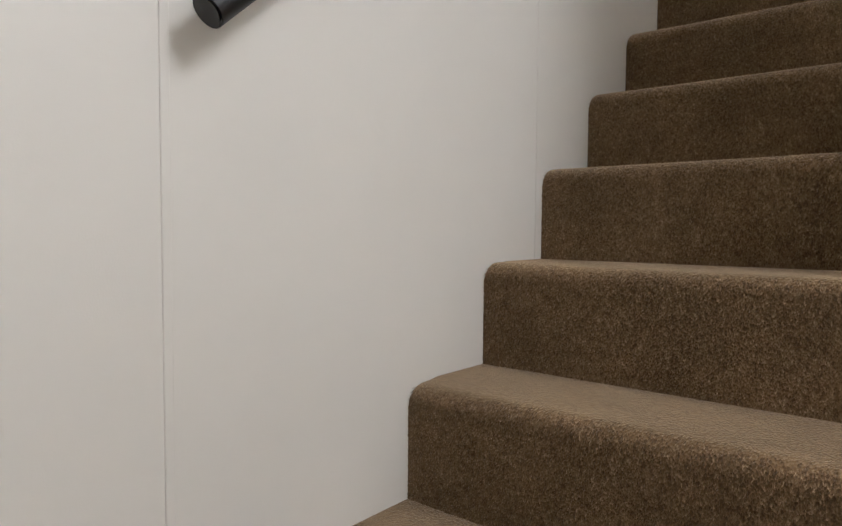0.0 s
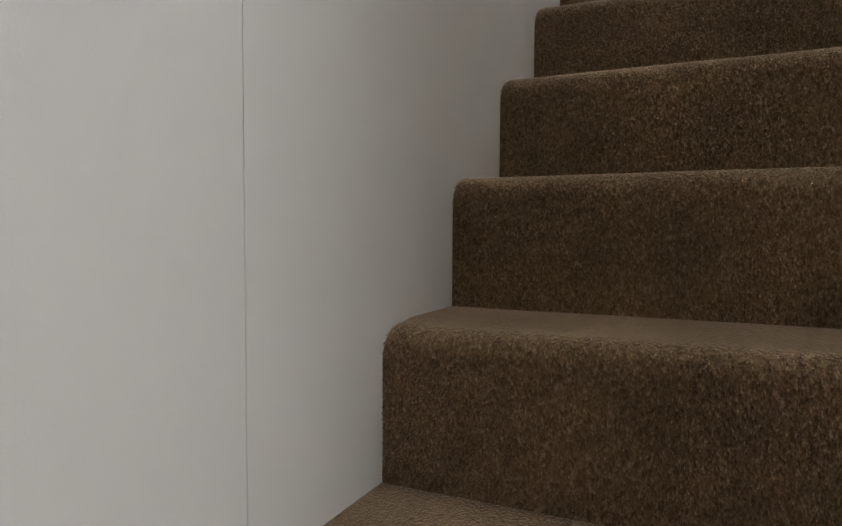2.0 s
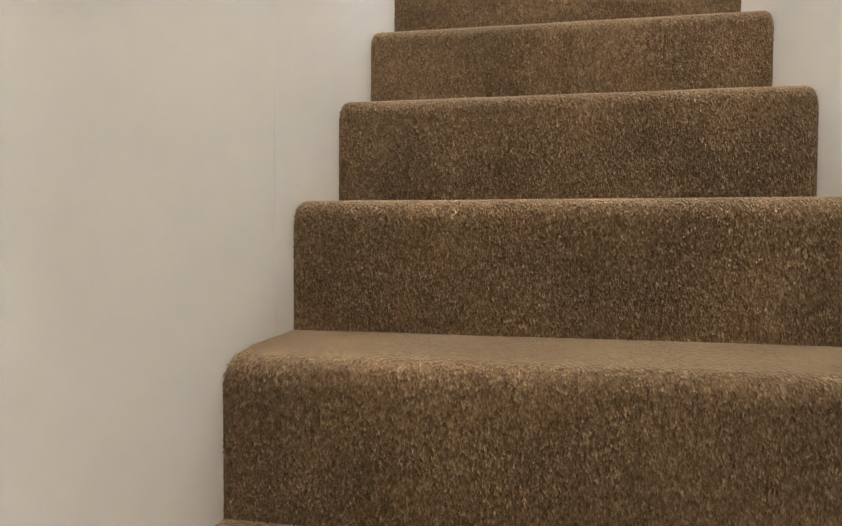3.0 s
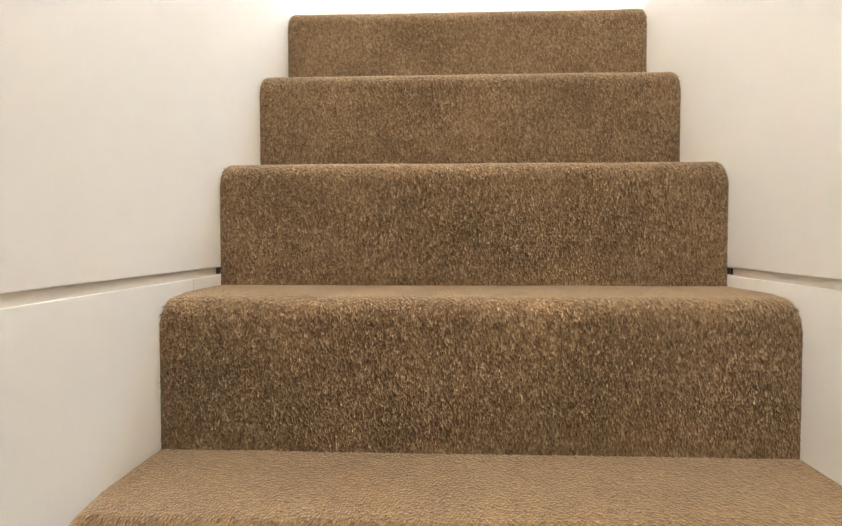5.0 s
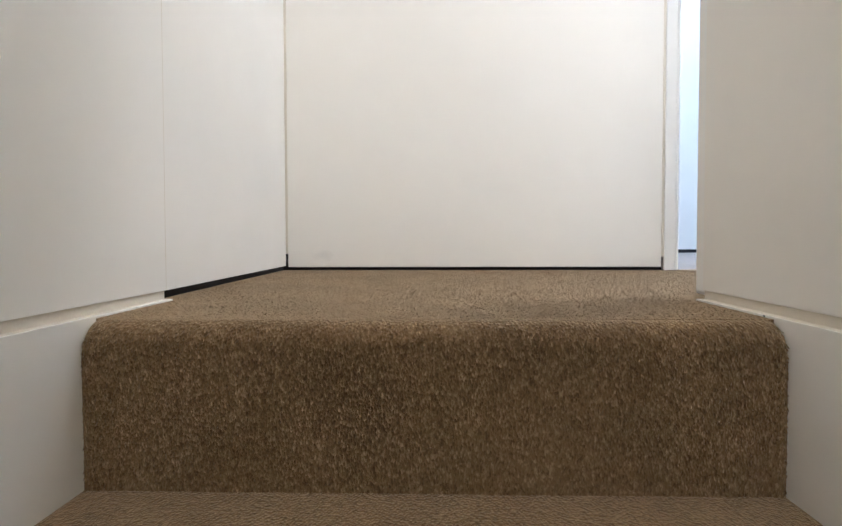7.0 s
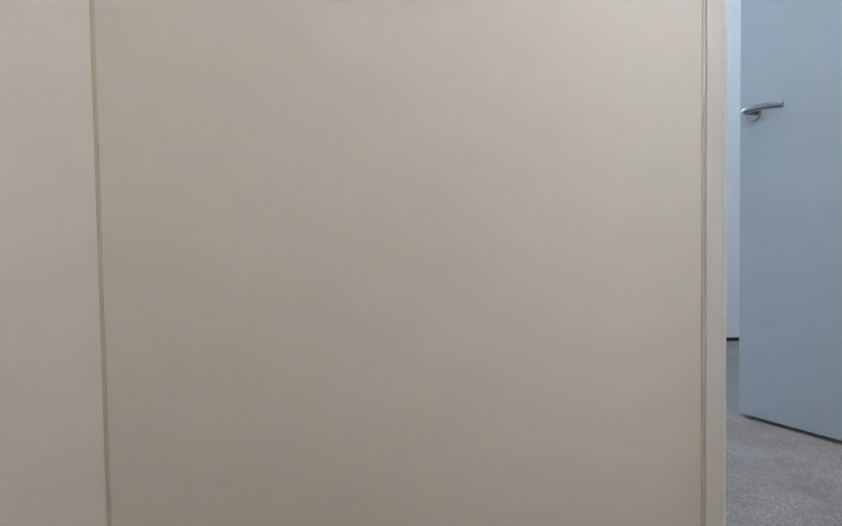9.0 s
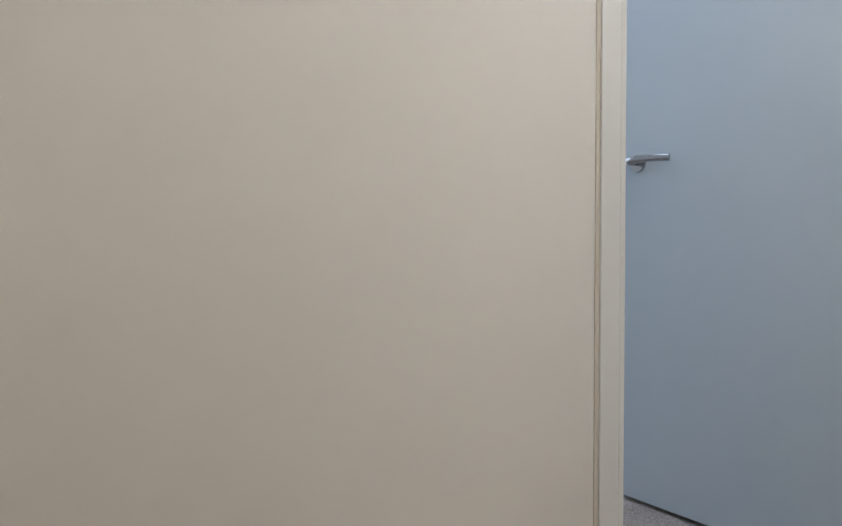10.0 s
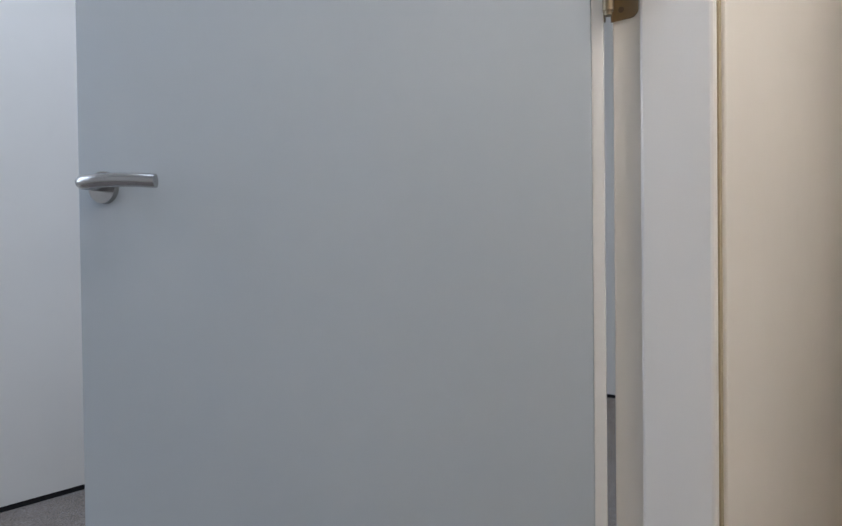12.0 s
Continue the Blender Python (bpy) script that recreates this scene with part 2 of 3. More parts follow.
slab("wall_hall_north", (WIDE + 0.1, OPEN, 0), (2.8, OPEN + 0.1, LOW_CEIL), BOARD, "unseen plain white wall placed to bound the hall light on the stairs")
slab("wall_passage_south", (WIDE + 0.11, END - 0.1, TOP), (4.3, END, CEIL), BOARD, "plain white passage wall")


def panelled_wall(name, label, face, out, y0, y1, z0, z1, bands):
    """A stair wall at x = face: a core with flush boards, and slots and cover strips between them."""
    core = part(name, box_into(box((min(face - out * T, face - out * 0.1), y0, z0), (max(face - out * T, face - out * 0.1), y1, BAND0 - SLOT)),
                               (min(face - out * (BACKSET + T), face - out * 0.1), y0, BAND0 - SLOT), (max(face - out * (BACKSET + T), face - out * 0.1), y1, z1)), MID_JOINT)
    tagged(core, label, "wall", kind="structure")
    cuts = [y0] + [j for j in sorted(JOINTS) if y0 + 0.05 < j < y1 - 0.02] + [y1]
    for lo, hi, back in bands:
        p, q = sorted((face - out * back, face - out * (back + T)))
        for a, b in zip(cuts, cuts[1:]) if lo == 0.0 else ((y0, y1),):
            a2, b2 = a + (0.0006 if a != y0 else 0), b - (0.0006 if b != y1 else 0)
            part("panel", box((p, a2, lo), (q, b2, hi), 0.0005), BOARD, core)
    return core


LEVELS = [(0.0, BAND1 - SLOT, 0.0), (BAND1, BAND0 - SLOT, 0.0), (BAND0, CEIL, BACKSET)]
wall_west = panelled_wall("wall_west", "cream-white flush wall boards with thin joints beside the stairs", 0.0, 1, -5.4, STRIP - 0.004, 0.0, CEIL, LEVELS)
wall_east = panelled_wall("wall_east", "cream-white flush wall boards with thin joints beside the stairs", WIDE, -1, OPEN, STRIP + 0.004, 0.0, CEIL, LEVELS)
# a rounded cover strip on the joint by the handrail's end
part("joint_strip", box((-0.004, JOINTS[4] - 0.0065, 0.0), (0.0022, JOINTS[4] + 0.0065, BAND1 - SLOT - 0.002), 0.0018), BOARD, wall_west)
part("corner_trim", box((WIDE + 0.030, STRIP + 0.009, TOP + 0.004), (WIDE + 0.11, END + 0.003, CEIL), 0.006), TRIM, wall_east)
part("joint_strip", box((WIDE + 0.033, STRIP + 0.003, TOP + 0.004), (WIDE + 0.1, STRIP + 0.011, CEIL)), MID_JOINT, wall_east)

def skewed(x0, xa, xb, y0, y1, z0, z1):
    """A wall board whose face runs from x = xa at y0 to x = xb at y1."""
    bm = bmesh.new()
    low, high = ([bm.verts.new((x, y, z)) for x, y in ((x0, y0), (xa, y0), (xb, y1), (x0, y1))] for z in (z0, z1))
    bm.faces.new(low[::-1])
    bm.faces.new(high)
    for i in range(4):
        j = (i + 1) % 4
        bm.faces.new((low[i], low[j], high[j], high[i]))
    return bm


# the landing's left wall past the stair head, with a black shadow gap under its board
wall_landing = part("wall_landing_west", skewed(-0.17, -0.033, -0.066, STRIP + 0.004, BACK + 0.1, TOP - 0.3, CEIL), GAP)
tagged(wall_landing, "cream-white wall board over a black shadow gap on the landing", "wall", kind="structure")
part("panel", skewed(-0.10, -0.021, -0.052, STRIP + 0.0085, BACK - 0.004, TOP + 0.014, CEIL), BOARD, wall_landing)
part("joint_strip", box((-0.05, STRIP - 0.0035, TOP + 0.016), (-0.0145, STRIP + 0.0078, CEIL)), MID_JOINT, wall_landing)
# dark ends of the slots beside the third riser
for x0, x1, wall in ((-0.006, -0.001, wall_west), (WIDE + 0.001, WIDE + 0.006, wall_east)):
    part("slot_end", box((x0, -2 * GO - 0.014, BAND1 - SLOT + 0.002), (x1, -2 * GO + 0.01, BAND1 - 0.001)), GAP, wall)

part("nail_head", box((WIDE - 0.0004, 0.055, TOP + 0.0005), (WIDE + 0.004, 0.0595, TOP + 0.0025), 0.0005), GAP, wall_east)
wall_back = part("wall_landing_north", box((-0.20, BACK + 0.014, TOP - 0.3), (FRAME_L, BACK + 0.085, CEIL)), GAP)
tagged(wall_back, "cream-white wall board over a black shadow gap facing the stairs", "wall", kind="structure")
part("panel", box((-0.046, BACK, TOP + 0.010), (FRAME_L - 0.006, BACK + 0.014, CEIL), 0.0012), SMUDGED, wall_back)
part("joint_strip", box((-0.058, BACK - 0.003, TOP + 0.05), (-0.046, BACK + 0.013, CEIL), 0.001), MID_JOINT, wall_back)
part("joint_strip", box((FRAME_L - 0.006, BACK - 0.0008, TOP + 0.04), (FRAME_L + 0.001, BACK + 0.014, CEIL)), MID_JOINT, wall_back)
wall_back2 = part("wall_landing_north_2", box((FRAME_R + 0.057, BACK + 0.014, TOP - 0.3), (4.4, BACK + 0.085, CEIL)), GAP)
tagged(wall_back2, "cream-white wall board beside the bedroom door", "wall", kind="structure")
part("panel", box((FRAME_R + 0.012, BACK - 0.004, TOP + 0.010), (4.3, BACK + 0.014, CEIL), 0.0025), BOARD, wall_back2)
part("joint_strip", box((FRAME_R + 0.0005, BACK + 0.001, TOP), (FRAME_R + 0.0118, BACK + 0.0138, CEIL)), DARK_JOINT, wall_back2)
slab("wall_over_door", (FRAME_L, BACK + 0.0, TOP + 2.12), (FRAME_R, BACK + 0.085, CEIL), BOARD, "plain white wall over the bedroom door")
slab("wall_bedroom_south_2", (FRAME_L - 0.001, BACK + 0.086, TOP + 2.12), (EAST, BACK + 0.09, HIGH), BOARD, "plain white bedroom wall over the door")
slab("wall_bedroom_south_3", (FRAME_R + 0.057, BACK + 0.086, TOP), (EAST, BACK + 0.09, TOP + 2.12), BOARD, "plain white bedroom wall beside the door")
slab("wall_bedroom_south", (-1.0, BACK + 0.086, TOP), (FRAME_L - 0.001, BACK + 0.09, HIGH), BOARD, "plain white bedroom side of the landing wall")

# bedroom
slab("wall_bedroom_west", (-1.1, BACK, TOP - 0.2), (-1.0, FAR + 0.1, HIGH), BOARD, "plain white bedroom side wall")
wall_behind_door = part("wall_bedroom_east", box((EAST + 0.005, BACK, TOP - 0.2), (EAST + 0.1, FAR + 0.1, HIGH)), GAP)
tagged(wall_behind_door, "white bedroom wall boards over a black shadow gap behind the door", "wall", kind="structure")
for y0, y1 in ((BACK + 0.09, 2.655), (2.661, FAR)):
    part("panel", box((EAST, y0, TOP + 0.02), (EAST + 0.005, y1, HIGH), 0.001), BOARD, wall_behind_door)
part("joint_strip", box((EAST + 0.001, 2.6545, TOP + 0.09), (EAST + 0.004, 2.6615, HIGH)), MID_JOINT, wall_behind_door)
WIN = (0.15, 1.07, TOP + 1.05, TOP + 2.35)


def wall_with_window():
    core = part("wall_bedroom_north", box((-1.0, FAR + T + 0.002, TOP - 0.2), (WIN[0], FAR + 0.11, HIGH)), GAP)
    tagged(core, "white bedroom wall boards over a black shadow gap, with a window", "wall", kind="structure")
    part("core", box((WIN[1], FAR + T + 0.002, TOP - 0.2), (EAST, FAR + 0.11, HIGH)), GAP, core)
    part("core", box((WIN[0], FAR + T + 0.002, TOP - 0.2), (WIN[1], FAR + 0.11, WIN[2])), GAP, core)
    part("core", box((WIN[0], FAR + T + 0.002, WIN[3]), (WIN[1], FAR + 0.11, HIGH)), GAP, core)
    part("panel", box((-1.0, FAR, TOP + 0.02), (WIN[0], FAR + T, HIGH), 0.001), BOARD, core)
    part("panel", box((WIN[0], FAR, TOP + 0.02), (WIN[1], FAR + T, WIN[2]), 0.001), BOARD, core)
    part("panel", box((WIN[0], FAR, WIN[3]), (WIN[1], FAR + T, HIGH), 0.001), BOARD, core)
    x = WIN[1]
    for nxt in (3.60, EAST - 0.003):
        part("panel", box((x + 0.003, FAR, TOP + 0.02), (nxt - 0.003, FAR + T, HIGH), 0.001), BOARD, core)
        x = nxt


wall_with_window()


def window(name, label, lo, hi, depth_axis):
    """A white frame with one mullion and two panes in an opening."""
    root = empty(name, lo)
    tagged(root, label, "window", kind="structure")
    a, b = Vector(lo), Vector(hi)
    o = a.copy()
    w = 1 - depth_axis
    f = 0.05

    def bar(part_name, s0, s1, z0, z1, material=TRIM, inset=0.0):
        p, q = a.copy(), b.copy()
        p[w], q[w], p.z, q.z = s0, s1, z0, z1
        p[depth_axis] += inset
        q[depth_axis] -= inset
        part(part_name, box(tuple(p - o), tuple(q - o), 0.0 if inset else 0.003), material, root)

    bar("window_frame", a[w], a[w] + f, a.z, b.z)
    bar("window_frame", b[w] - f, b[w], a.z, b.z)
    bar("window_frame", a[w] + f, b[w] - f, a.z, a.z + f)
    bar("window_frame", a[w] + f, b[w] - f, b.z - f, b.z)
    mid = (a[w] + b[w]) / 2
    bar("mullion", mid - 0.025, mid + 0.025, a.z + f, b.z - f)
    for s0, s1 in ((a[w] + f, mid - 0.025), (mid + 0.025, b[w] - f)):
        bar("pane", s0, s1, a.z + f, b.z - f, GLASS, 0.022)
    for ob in root.children:
        if ob.name.startswith("pane"):
            ob.visible_shadow = False
    return root


window("window_1", "white-framed bedroom window with two panes", (WIN[0], FAR + 0.05, WIN[2]), (WIN[1], FAR + 0.1, WIN[3]), 1)


def roof_light():
    """A flat white-framed light added in the bedroom's ceiling, out of view."""
    root = empty("window_2", (*SKY, HIGH))
    tagged(root, "square white-framed roof light in the bedroom ceiling", "window", kind="structure")
    for lo, hi in (((-0.5, -0.5), (0.5, -0.45)), ((-0.5, 0.45), (0.5, 0.5)), ((-0.5, -0.45), (-0.45, 0.45)), ((0.45, -0.45), (0.5, 0.45))):
        part("window_frame", box((*lo, 0.06), (*hi, 0.12), 0.003), TRIM, root)
    pane = part("pane", box((-0.45, -0.45, 0.085), (0.45, 0.45, 0.091)), GLASS, root)
    pane.visible_shadow = False


roof_light()
slab("wall_passage_east", (4.3, END - 0.1, TOP - 0.2), (4.4, BACK, CEIL), BOARD, "plain white end wall of the passage")


# ---- stairs ----
def corner_drop(x, y, up):
    """How far the carpet's nosing is rounded down at its two ends."""
    r = 0.015
    e = np.clip(r - np.minimum(x, WIDE - x), 0, r)
    return (r - np.sqrt(r * r - e * e)) * np.clip(1 - y / 0.075, 0, 1) * np.clip(up, 0, 1)


def step_mesh(k):
    """One carpeted step: riser, rounded nosing and tread, a little uneven, as a closed block."""
    y0, z0, z1 = k * GO, (k - 1) * RISE + TOP, k * RISE + TOP
    r = 0.030
    line = [(0.0, z0 - 0.02)] + [(0.0, z0 + (z1 - r - z0) * t / 5) for t in range(6)]
    line += [(r - r * math.cos(a), z1 - r + r * math.sin(a)) for a in (math.pi / 2 * i / 8 for i in range(1, 9))]
    depth = GO if k < 0 else 0.034
    line += [(r + (depth - r) * t / 4, z1) for t in range(1, 5)]
    bm = bmesh.new()
    ends = [0.0, 0.0006, 0.002, 0.004, 0.007, 0.011, 0.016, 0.024]
    rows = []
    for x in ends + [WIDE * c / 36 for c in range(2, 35)] + [WIDE - e for e in ends[::-1]]:
        ring = []
        for y, z in line:
            n = noise.noise(Vector((x * 7, (y + y0) * 7 + k * 3.1, z * 7)))
            swell = 0.0012 * n
            top = min(1, max(0, (z - z1 + r) / r))
            ring.append(bm.verts.new((x, y0 + y - swell * (1 - top), z + swell * 0.7 * top - float(corner_drop(x, y, (z - z0) / 0.12)))))
        base = z0 - 0.02
        ring.append(bm.verts.new((x, y0 + max(depth, r), base)))
        rows.append(ring)
    for a, b in zip(rows, rows[1:]):
        for i in range(len(a)):
            j = (i + 1) % len(a)
            bm.faces.new((a[i], b[i], b[j], a[j]))
    bm.faces.new(rows[0][::-1])
    bm.faces.new(rows[-1])
    return bm


def pile(name, spots, normals, along, seed, length=0.0062, width=0.0018):
    """Short leaning tufts of yarn, one slim blade each, on the given spots."""
    rng = np.random.default_rng(seed)
    n = len(spots)
    loose = rng.normal(0, 1, (n, 3))
    loose += along * 3.2
    flat = loose - normals * (loose * normals).sum(1, keepdims=True)
    flat /= np.linalg.norm(flat, axis=1, keepdims=True)
    tip = flat + normals * rng.uniform(0.04, 0.42, (n, 1))
    tip /= np.linalg.norm(tip, axis=1, keepdims=True)
    side = np.cross(tip, normals) + 0.18 * normals * rng.normal(0, 1, (n, 1))
    side /= np.linalg.norm(side, axis=1, keepdims=True)
    size = rng.uniform(0.6, 1.25, (n, 1))
    base = spots + normals * 0.0003
    half = side * width * 0.5
    v = np.stack([base - half, base + half, base + tip * length * size + half * 0.5, base + tip * length * size - half * 0.5], 1).reshape(-1, 3)
    mesh = bpy.data.meshes.new(name)
    mesh.vertices.add(4 * n)
    mesh.vertices.foreach_set("co", v.astype(np.float32).ravel())
    mesh.loops.add(4 * n)
    mesh.loops.foreach_set("vertex_index", np.arange(4 * n, dtype=np.int32))
    mesh.polygons.add(n)
    mesh.polygons.foreach_set("loop_start", np.arange(0, 4 * n, 4, dtype=np.int32))
    mesh.update(calc_edges=True)
    mesh.materials.append(CARPET)
    return mesh


def step_spots(seed, nosing=0.030, gap=0.0025):
    """Spots over one step, from the riser's foot over the nosing to the back of the tread."""
    rng = np.random.default_rng(seed)
    rise, arc = RISE - nosing, nosing * math.pi / 2
    total = rise + arc + GO - nosing
    nx, ns = int(WIDE / gap), int(total / gap)
    x = (np.arange(nx)[None, :] + rng.uniform(0, 1, (ns, nx))) * WIDE / nx
    d = (np.arange(ns)[:, None] + rng.uniform(0, 1, (ns, nx))) * total / ns
    x, d = np.clip(x.ravel(), 0.002, WIDE - 0.002), d.ravel()
    a = np.clip((d - rise) / nosing, 0, math.pi / 2)
    y = nosing * (1 - np.cos(a)) + np.maximum(0, d - rise - arc)
    z = np.minimum(d, rise) + nosing * np.sin(a)
    z = z - corner_drop(x, y, z / 0.12)
    flat = np.zeros_like(x)
    thin = rng.uniform(0, 1, x.size) > np.clip((d - rise + 0.012) / (arc * 0.8 + 0.012), 0, 1)
    x, y, z, a, flat = x[thin], y[thin], z[thin], a[thin], flat[thin]
    spots = np.stack([x, y, z], 1)
    normals = np.stack([flat, -np.cos(a), np.sin(a)], 1)
    return spots, normals


staircase = empty("staircase", (0, 0, 0))
tagged(staircase, "straight closed flight of stairs carpeted in brown heather twist", "stairs", kind="structure")
PILES = []
for seed in (3, 4):
    spots, normals = step_spots(seed)
    PILES.append(pile("carpet_pile", spots, normals, np.array([0.0, -0.5, -0.7]), seed))
for k in range(FIRST, 1):
    step = smooth(part("step", step_mesh(k), CARPET, staircase), 50)
    if k < 0:
        tufts = new("carpet_pile", PILES[k % 2])
        tufts.location = (0, k * GO, (k - 1) * RISE + TOP)
        tufts.parent = step
        tagged(tufts, kind="stuff")
spots, normals = step_spots(9)
keep = spots[:, 1] < 0.031
top = new("carpet_pile", pile("carpet_pile", spots[keep], normals[keep], np.array([0.0, -0.5, -0.7]), 9))
top.location, top.parent = (0, 0, TOP - RISE), step
tagged(top, kind="stuff")


def landing_pile(gap=0.0050):
    """Tufts over the part of the landing that is walked on."""
    rng = np.random.default_rng(21)
    nx, ny = int(2.015 / gap), int((BACK - 0.05) / gap)
    x = (np.arange(nx)[None, :] + rng.uniform(0, 1, (ny, nx))).ravel() * gap - 0.053
    y = (np.arange(ny)[:, None] + rng.uniform(0, 1, (ny, nx))).ravel() * gap + 0.034
    inside = ((x < WIDE - 0.004) | (y > END + 0.006)) & ((x > 0.002) | ((y > STRIP + 0.010) & (x > -0.020 - 0.032 * (y - STRIP))))
    x, y = x[inside], y[inside]
    spots = np.stack([x, y, np.full_like(x, TOP)], 1)
    ob = new("carpet_pile", pile("carpet_pile", spots, np.tile((0.0, 0.0, 1.0), (len(x), 1)), np.array([0.05, -0.25, 0.0]), 21, 0.0034, 0.0017))
    ob.parent = floor_landing
    tagged(ob, kind="stuff")


landing_pile()
for k in range(FIRST, -11):
    part("stringer", box((WIDE - 0.03, k * GO + 0.003, 0.0), (WIDE - 0.004, (k + 1) * GO + 0.003, (k - 1) * RISE + TOP - 0.0205)) if k > FIRST else box((WIDE - 0.03, k * GO + 0.022, -0.05), (WIDE - 0.004, (k + 1) * GO + 0.003, -0.0205)), TRIM, staircase)
part("stair_carcass", box((0.01, -0.12, TOP - 0.6), (WIDE - 0.01, -0.02, TOP - 0.25)), SUBFLOOR, staircase)


# ---- handrail ----
def handrail():
    root = empty("handrail", (0.058, -3.118, 1.305))
    tagged(root, "round matt-black handrail on bronze brackets along the stair wall", "handrail")
    slope = RISE / GO
    length = 3.02
    ahead = Vector((0, 1, slope)).normalized()
    pts = [ahead * d for d in (0.0, 0.0015, 0.05, 0.5, 1.5, length * 1.28 - 0.05, length * 1.28)]
    bm = sweep(pts, 0.0205, 28)
    edges = [e for e in bm.edges if len(e.link_faces) == 2 and any(len(f.verts) > 4 for f in e.link_faces)]
    bmesh.ops.bevel(bm, geom=edges, offset=0.003, segments=2, affect="EDGES")
    smooth(part("rail", bm, BLACK, root, "round matt-black rail"), 35)
    for y in (0.226, 1.15, 2.08, 2.9):
        c = Vector((0, y, y * slope))
        foot = Vector((-0.058, y + 0.0, c.z - 0.075))
        bm = bmesh.new()
        cylinder_into(bm, foot, foot + Vector((0.006, 0, 0)), 0.026, 0.024)
        arm = [foot + Vector((0.004, 0, 0)), foot + Vector((0.03, 0, -0.004)), foot + Vector((0.052, 0, 0.004)), foot + Vector((0.064, 0, 0.022)), c + Vector((0, 0, -0.022))]
        joined = bpy.data.meshes.new("arm")
        arm_bm = sweep(arm, 0.008, 14)
        arm_bm.to_mesh(joined)
        arm_bm.free()
        bm.from_mesh(joined)
        bpy.data.meshes.remove(joined)
        smooth(part("bracket", bm, BRONZE, root, "bronze wall bracket"), 40)
    return root


handrail()


# ---- door frame and door ----
def door_frame():
    root = empty("door_frame", (JAMB_L, BACK, TOP))
    tagged(root, "white-painted door frame with stops at the bedroom doorway", "door frame", kind="structure")
    o = Vector((JAMB_L, BACK, TOP))

    def piece(name, lo, hi, bevel=0.002, material=TRIM):
        return part(name, box(tuple(Vector(lo) - o), tuple(Vector(hi) - o), bevel), material, root)

    y0, y1 = BACK - 0.003, DEEP
    top = TOP + 2.05
    piece("jamb", (FRAME_L + 0.001, y0, TOP - 0.01), (JAMB_L - 0.012, y1, top + 0.05))
    piece("jamb_lip", (JAMB_L - 0.0115, y0 + 0.003, TOP - 0.01), (JAMB_L, y1, top + 0.05), 0.003)
    piece("jamb", (REBATE, BACK + 0.004, TOP - 0.01), (FRAME_R + 0.055, y1, top + 0.05), 0.002)
    piece("door_stop", (JAMB_R, BACK + 0.002, TOP - 0.01), (FRAME_R, DEEP - 0.040, top + 0.05), 0.005)
    piece("head", (JAMB_L, y0, top), (JAMB_R, y1, top + 0.05))
    return root


door_frame()


def bedroom_door():
    """The leaf stands open into the bedroom; its own x runs from the hinge to the free edge."""
    pivot = Vector((1.9696, 1.363, TOP))
    root = empty("bedroom_door")
    tagged(root, "flat grey-painted door standing open into the bedroom", "door", kind="structure")
    root.matrix_world = Matrix.Translation(pivot) @ pose(0, 0, 0, 0, 0, 180 - 68.3)
    width, height, thick = 0.817, 2.03, 0.040
    # the landing side of the leaf faces its own +y
    part("leaf", box((0.004, -thick, 0.012), (width, 0.0, height), 0.0015), LEAF, root)
    part("leaf_edge", box((-0.011, -thick + 0.001, 0.012), (0.0038, -0.001, height), 0.0008), TRIM, root, "white-painted hinge edge")
    hz, hx = 1.0135, width - 0.054
    bm = bmesh.new()
    cylinder_into(bm, (hx, 0.0, hz), (hx, 0.0085, hz), 0.0265, 0.0255, 40)
    smooth(part("rosette", bm, STEEL, root, "round brushed-steel rosette"), 35)
    bend = [(hx, 0.004, hz + 0.004), (hx, 0.03, hz + 0.004)]
    bend += [(hx + 0.008 - 0.022 * (1 - math.cos(a)), 0.03 + 0.022 * math.sin(a), hz + 0.004) for a in (0.5, 1.0, 1.4)]
    bend += [(hx - 0.04, 0.0535, hz + 0.0045), (hx - 0.07, 0.0525, hz + 0.0045), (hx - 0.105, 0.049, hz + 0.003), (hx - 0.130, 0.043, hz + 0.001), (hx - 0.1315, 0.0425, hz + 0.001)]
    lever = smooth(part("lever", sweep(bend, 0.0106, 22), STEEL, root, "brushed-steel lever handle"), 40)
    lever.data.set_sharp_from_angle(angle=radians(50))
    for z in HINGES:
        hinge = part("hinge", rounded_plate(0.040, 0.104, 0.0022, 0.010), BRASS, root, "tarnished brass butt hinge")
        hinge.matrix_local = Matrix(((0, 0, -1, -0.0113), (-1, 0, 0, 0.003), (0, 1, 0, z), (0, 0, 0, 1)))
        bm = bmesh.new()
        for i in range(5):
            cylinder_into(bm, (-0.017, 0.010, z + 0.0208 * i + 0.0006), (-0.017, 0.010, z + 0.0208 * (i + 1) - 0.0006), 0.0068, None, 18)
        cylinder_into(bm, (-0.017, 0.010, z - 0.005), (-0.017, 0.010, z + 0.109), 0.0050, None, 14)
        knuckle = smooth(part("knuckle", bm, BRASS, root), 40)
        knuckle["label"] = "five-barrel brass knuckle with a loose pin"
    return root


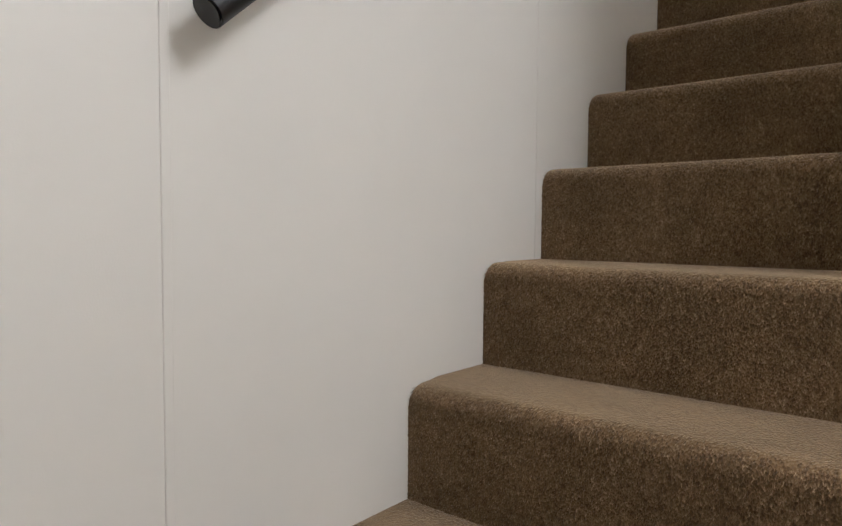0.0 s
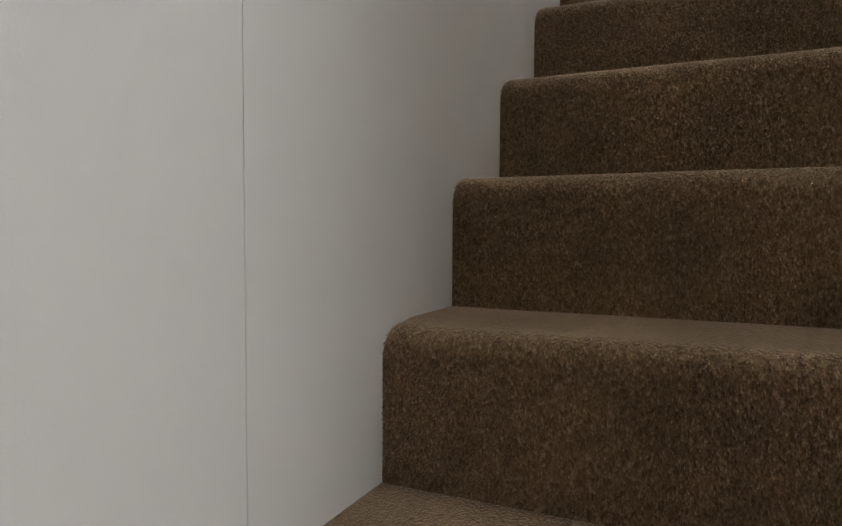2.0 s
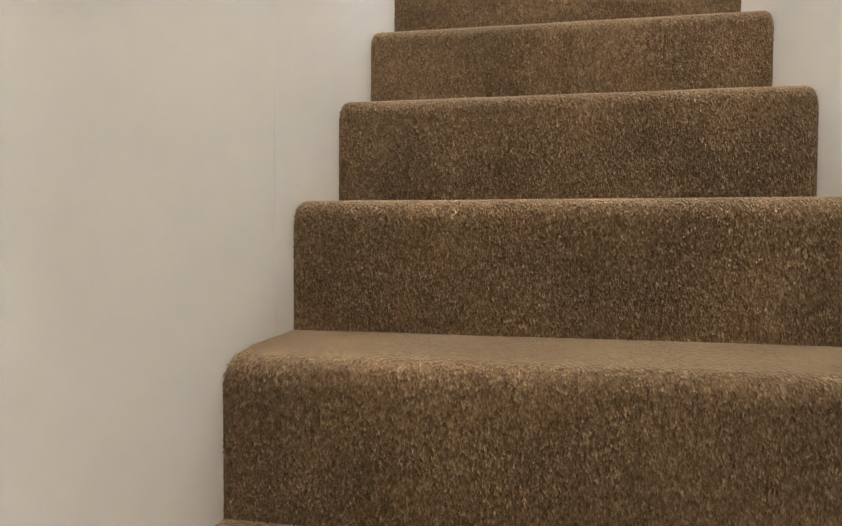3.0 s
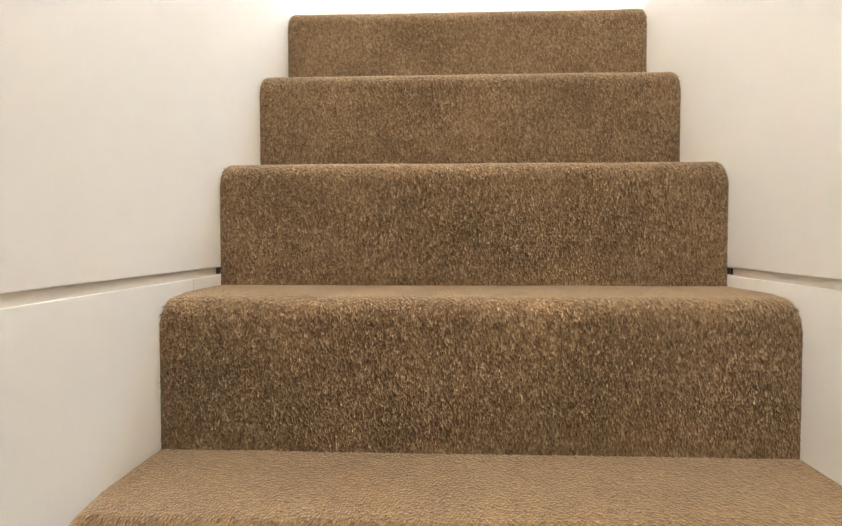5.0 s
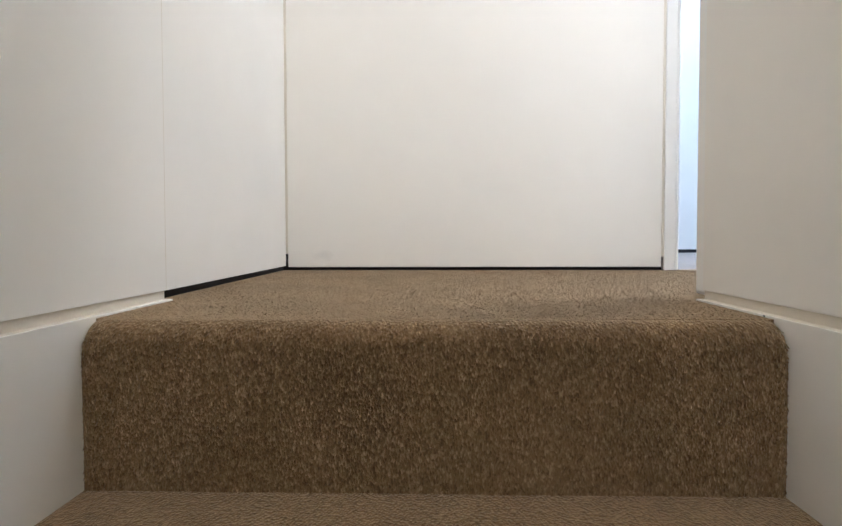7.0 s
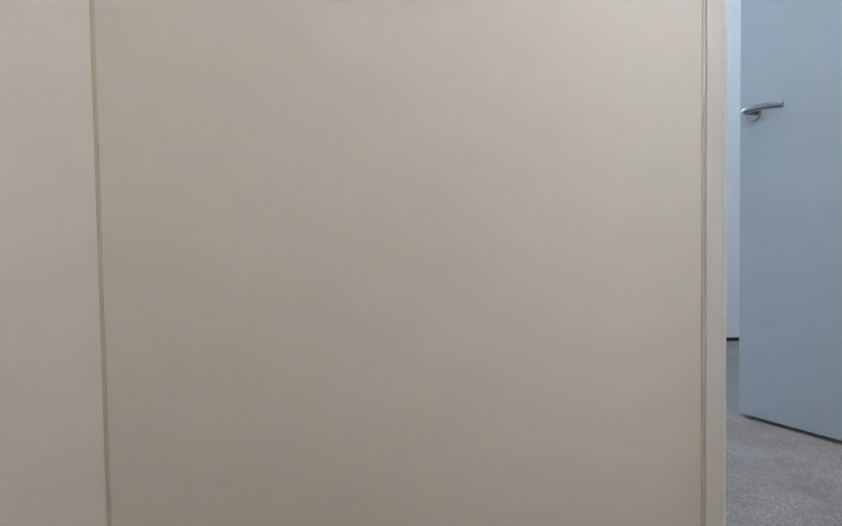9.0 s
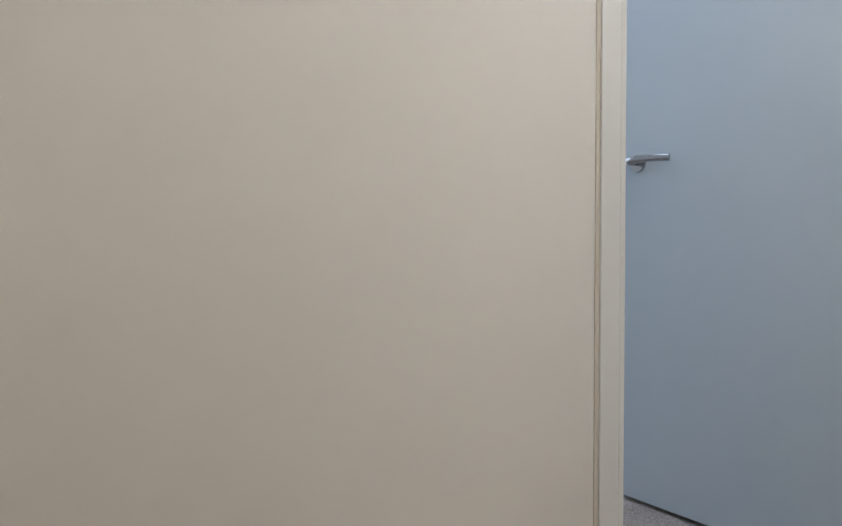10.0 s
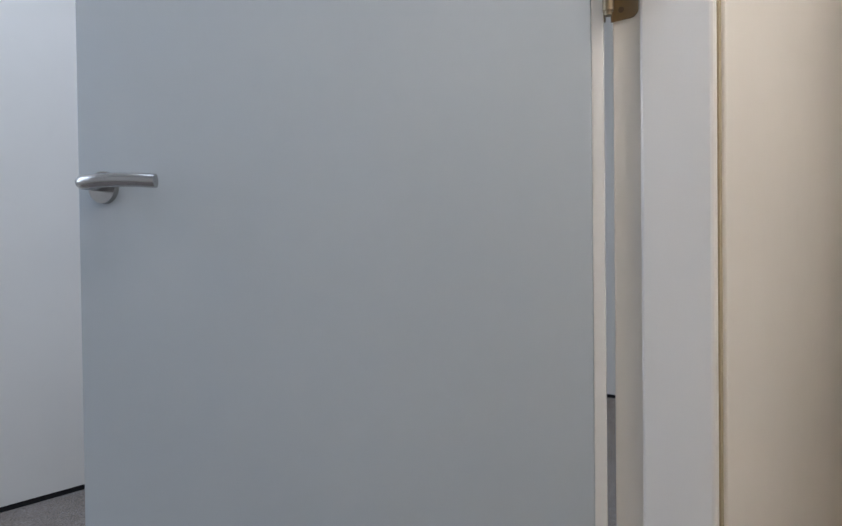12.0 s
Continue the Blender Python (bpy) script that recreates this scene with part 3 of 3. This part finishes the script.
def rounded_plate(wide, high, thick, r):
    """A hinge leaf from x = 0 to wide, with its two outer corners rounded."""
    bm = bmesh.new()
    line = [(0.0, 0.0)] + [(wide - r + r * math.sin(a), r - r * math.cos(a)) for a in (math.pi / 2 * i / 6 for i in range(7))]
    line += [(wide - r + r * math.cos(a), high - r + r * math.sin(a)) for a in (math.pi / 2 * i / 6 for i in range(7))] + [(0.0, high)]
    face = bm.faces.new([bm.verts.new((x, y, 0)) for x, y in line])
    out = bmesh.ops.extrude_face_region(bm, geom=[face])
    bmesh.ops.translate(bm, vec=(0, 0, thick), verts=[v for v in out["geom"] if isinstance(v, bmesh.types.BMVert)])
    return bm


HINGES = (0.24, 1.199, 1.80)
bedroom_door()


def hinge_plates():
    """The leaves of the hinges let into the right jamb's rebate."""
    for z in HINGES:
        root = part("hinge_plate", rounded_plate(0.036, 0.104, 0.0022, 0.010), BRASS)
        root.matrix_world = Matrix(((0, 0, -1, REBATE + 0.0004), (-1, 0, 0, DEEP + 0.001), (0, 1, 0, TOP + z), (0, 0, 0, 1)))
        tagged(root, "tarnished brass hinge plate screwed to the door jamb", "hinge", "door hinges")
        for x, y in ((0.014, 0.013), (0.026, 0.037), (0.026, 0.067), (0.014, 0.091)):
            bm = cylinder_into(bmesh.new(), (x, y, 0.0015), (x, y, 0.0030), 0.0042, 0.0036, 14)
            cylinder_into(bm, (x, y, 0.0029), (x, y, 0.0032), 0.0018, None, 8)
            part("screw", bm, SCREW, root, "dark screw head")


hinge_plates()


def wall_socket():
    """A double socket on the wall behind the door."""
    root = empty("wall_socket", (EAST, 3.17, TOP + 0.50))
    tagged(root, "white double wall socket on the bedroom wall", "socket")
    part("plate", box((-0.010, -0.073, 0.0), (0.0, 0.073, 0.086), 0.003), TRIM, root)
    for y in (-0.034, 0.034):
        part("rocker", box((-0.013, y - 0.008, 0.056), (-0.0095, y + 0.008, 0.076), 0.0015), TRIM, root)
        holes = bmesh.new()
        for dy, dz in ((0, 0.042), (-0.011, 0.020), (0.011, 0.020)):
            box_into(holes, (-0.0106, y + dy - 0.002, dz - 0.004), (-0.0096, y + dy + 0.002, dz + 0.004))
        part("pin_holes", holes, GAP, root)


wall_socket()


# ---- lamps ----
def ceiling_lamp(place, ceiling):
    root = empty("ceiling_lamp", (place[0], place[1], ceiling))
    tagged(root, "unseen round opal ceiling lamp with a white base", "lamp", "ceiling lamps")
    bm = cylinder_into(bmesh.new(), (0, 0, -0.03), (0, 0, 0), 0.13, 0.14, 40)
    smooth(part("base", bm, TRIM, root), 40)
    bm = bmesh.new()
    bmesh.ops.create_uvsphere(bm, u_segments=32, v_segments=16, radius=0.125, matrix=Matrix.Translation((0, 0, -0.03)) @ Matrix.Diagonal((1, 1, 0.5, 1)))
    bmesh.ops.delete(bm, geom=[v for v in bm.verts if v.co.z > -0.029], context="VERTS")
    shade = smooth(part("shade", bm, OPAL, root, "opal glass shade"), 60)
    shade.visible_shadow = False


ceiling_lamp(HALL_LAMP, LOW_CEIL)
# made-up fitting, out of view, at the stair's fill light
ceiling_lamp(STAIR_FILL, CEIL)
ceiling_lamp(PASSAGE_LAMP, CEIL)
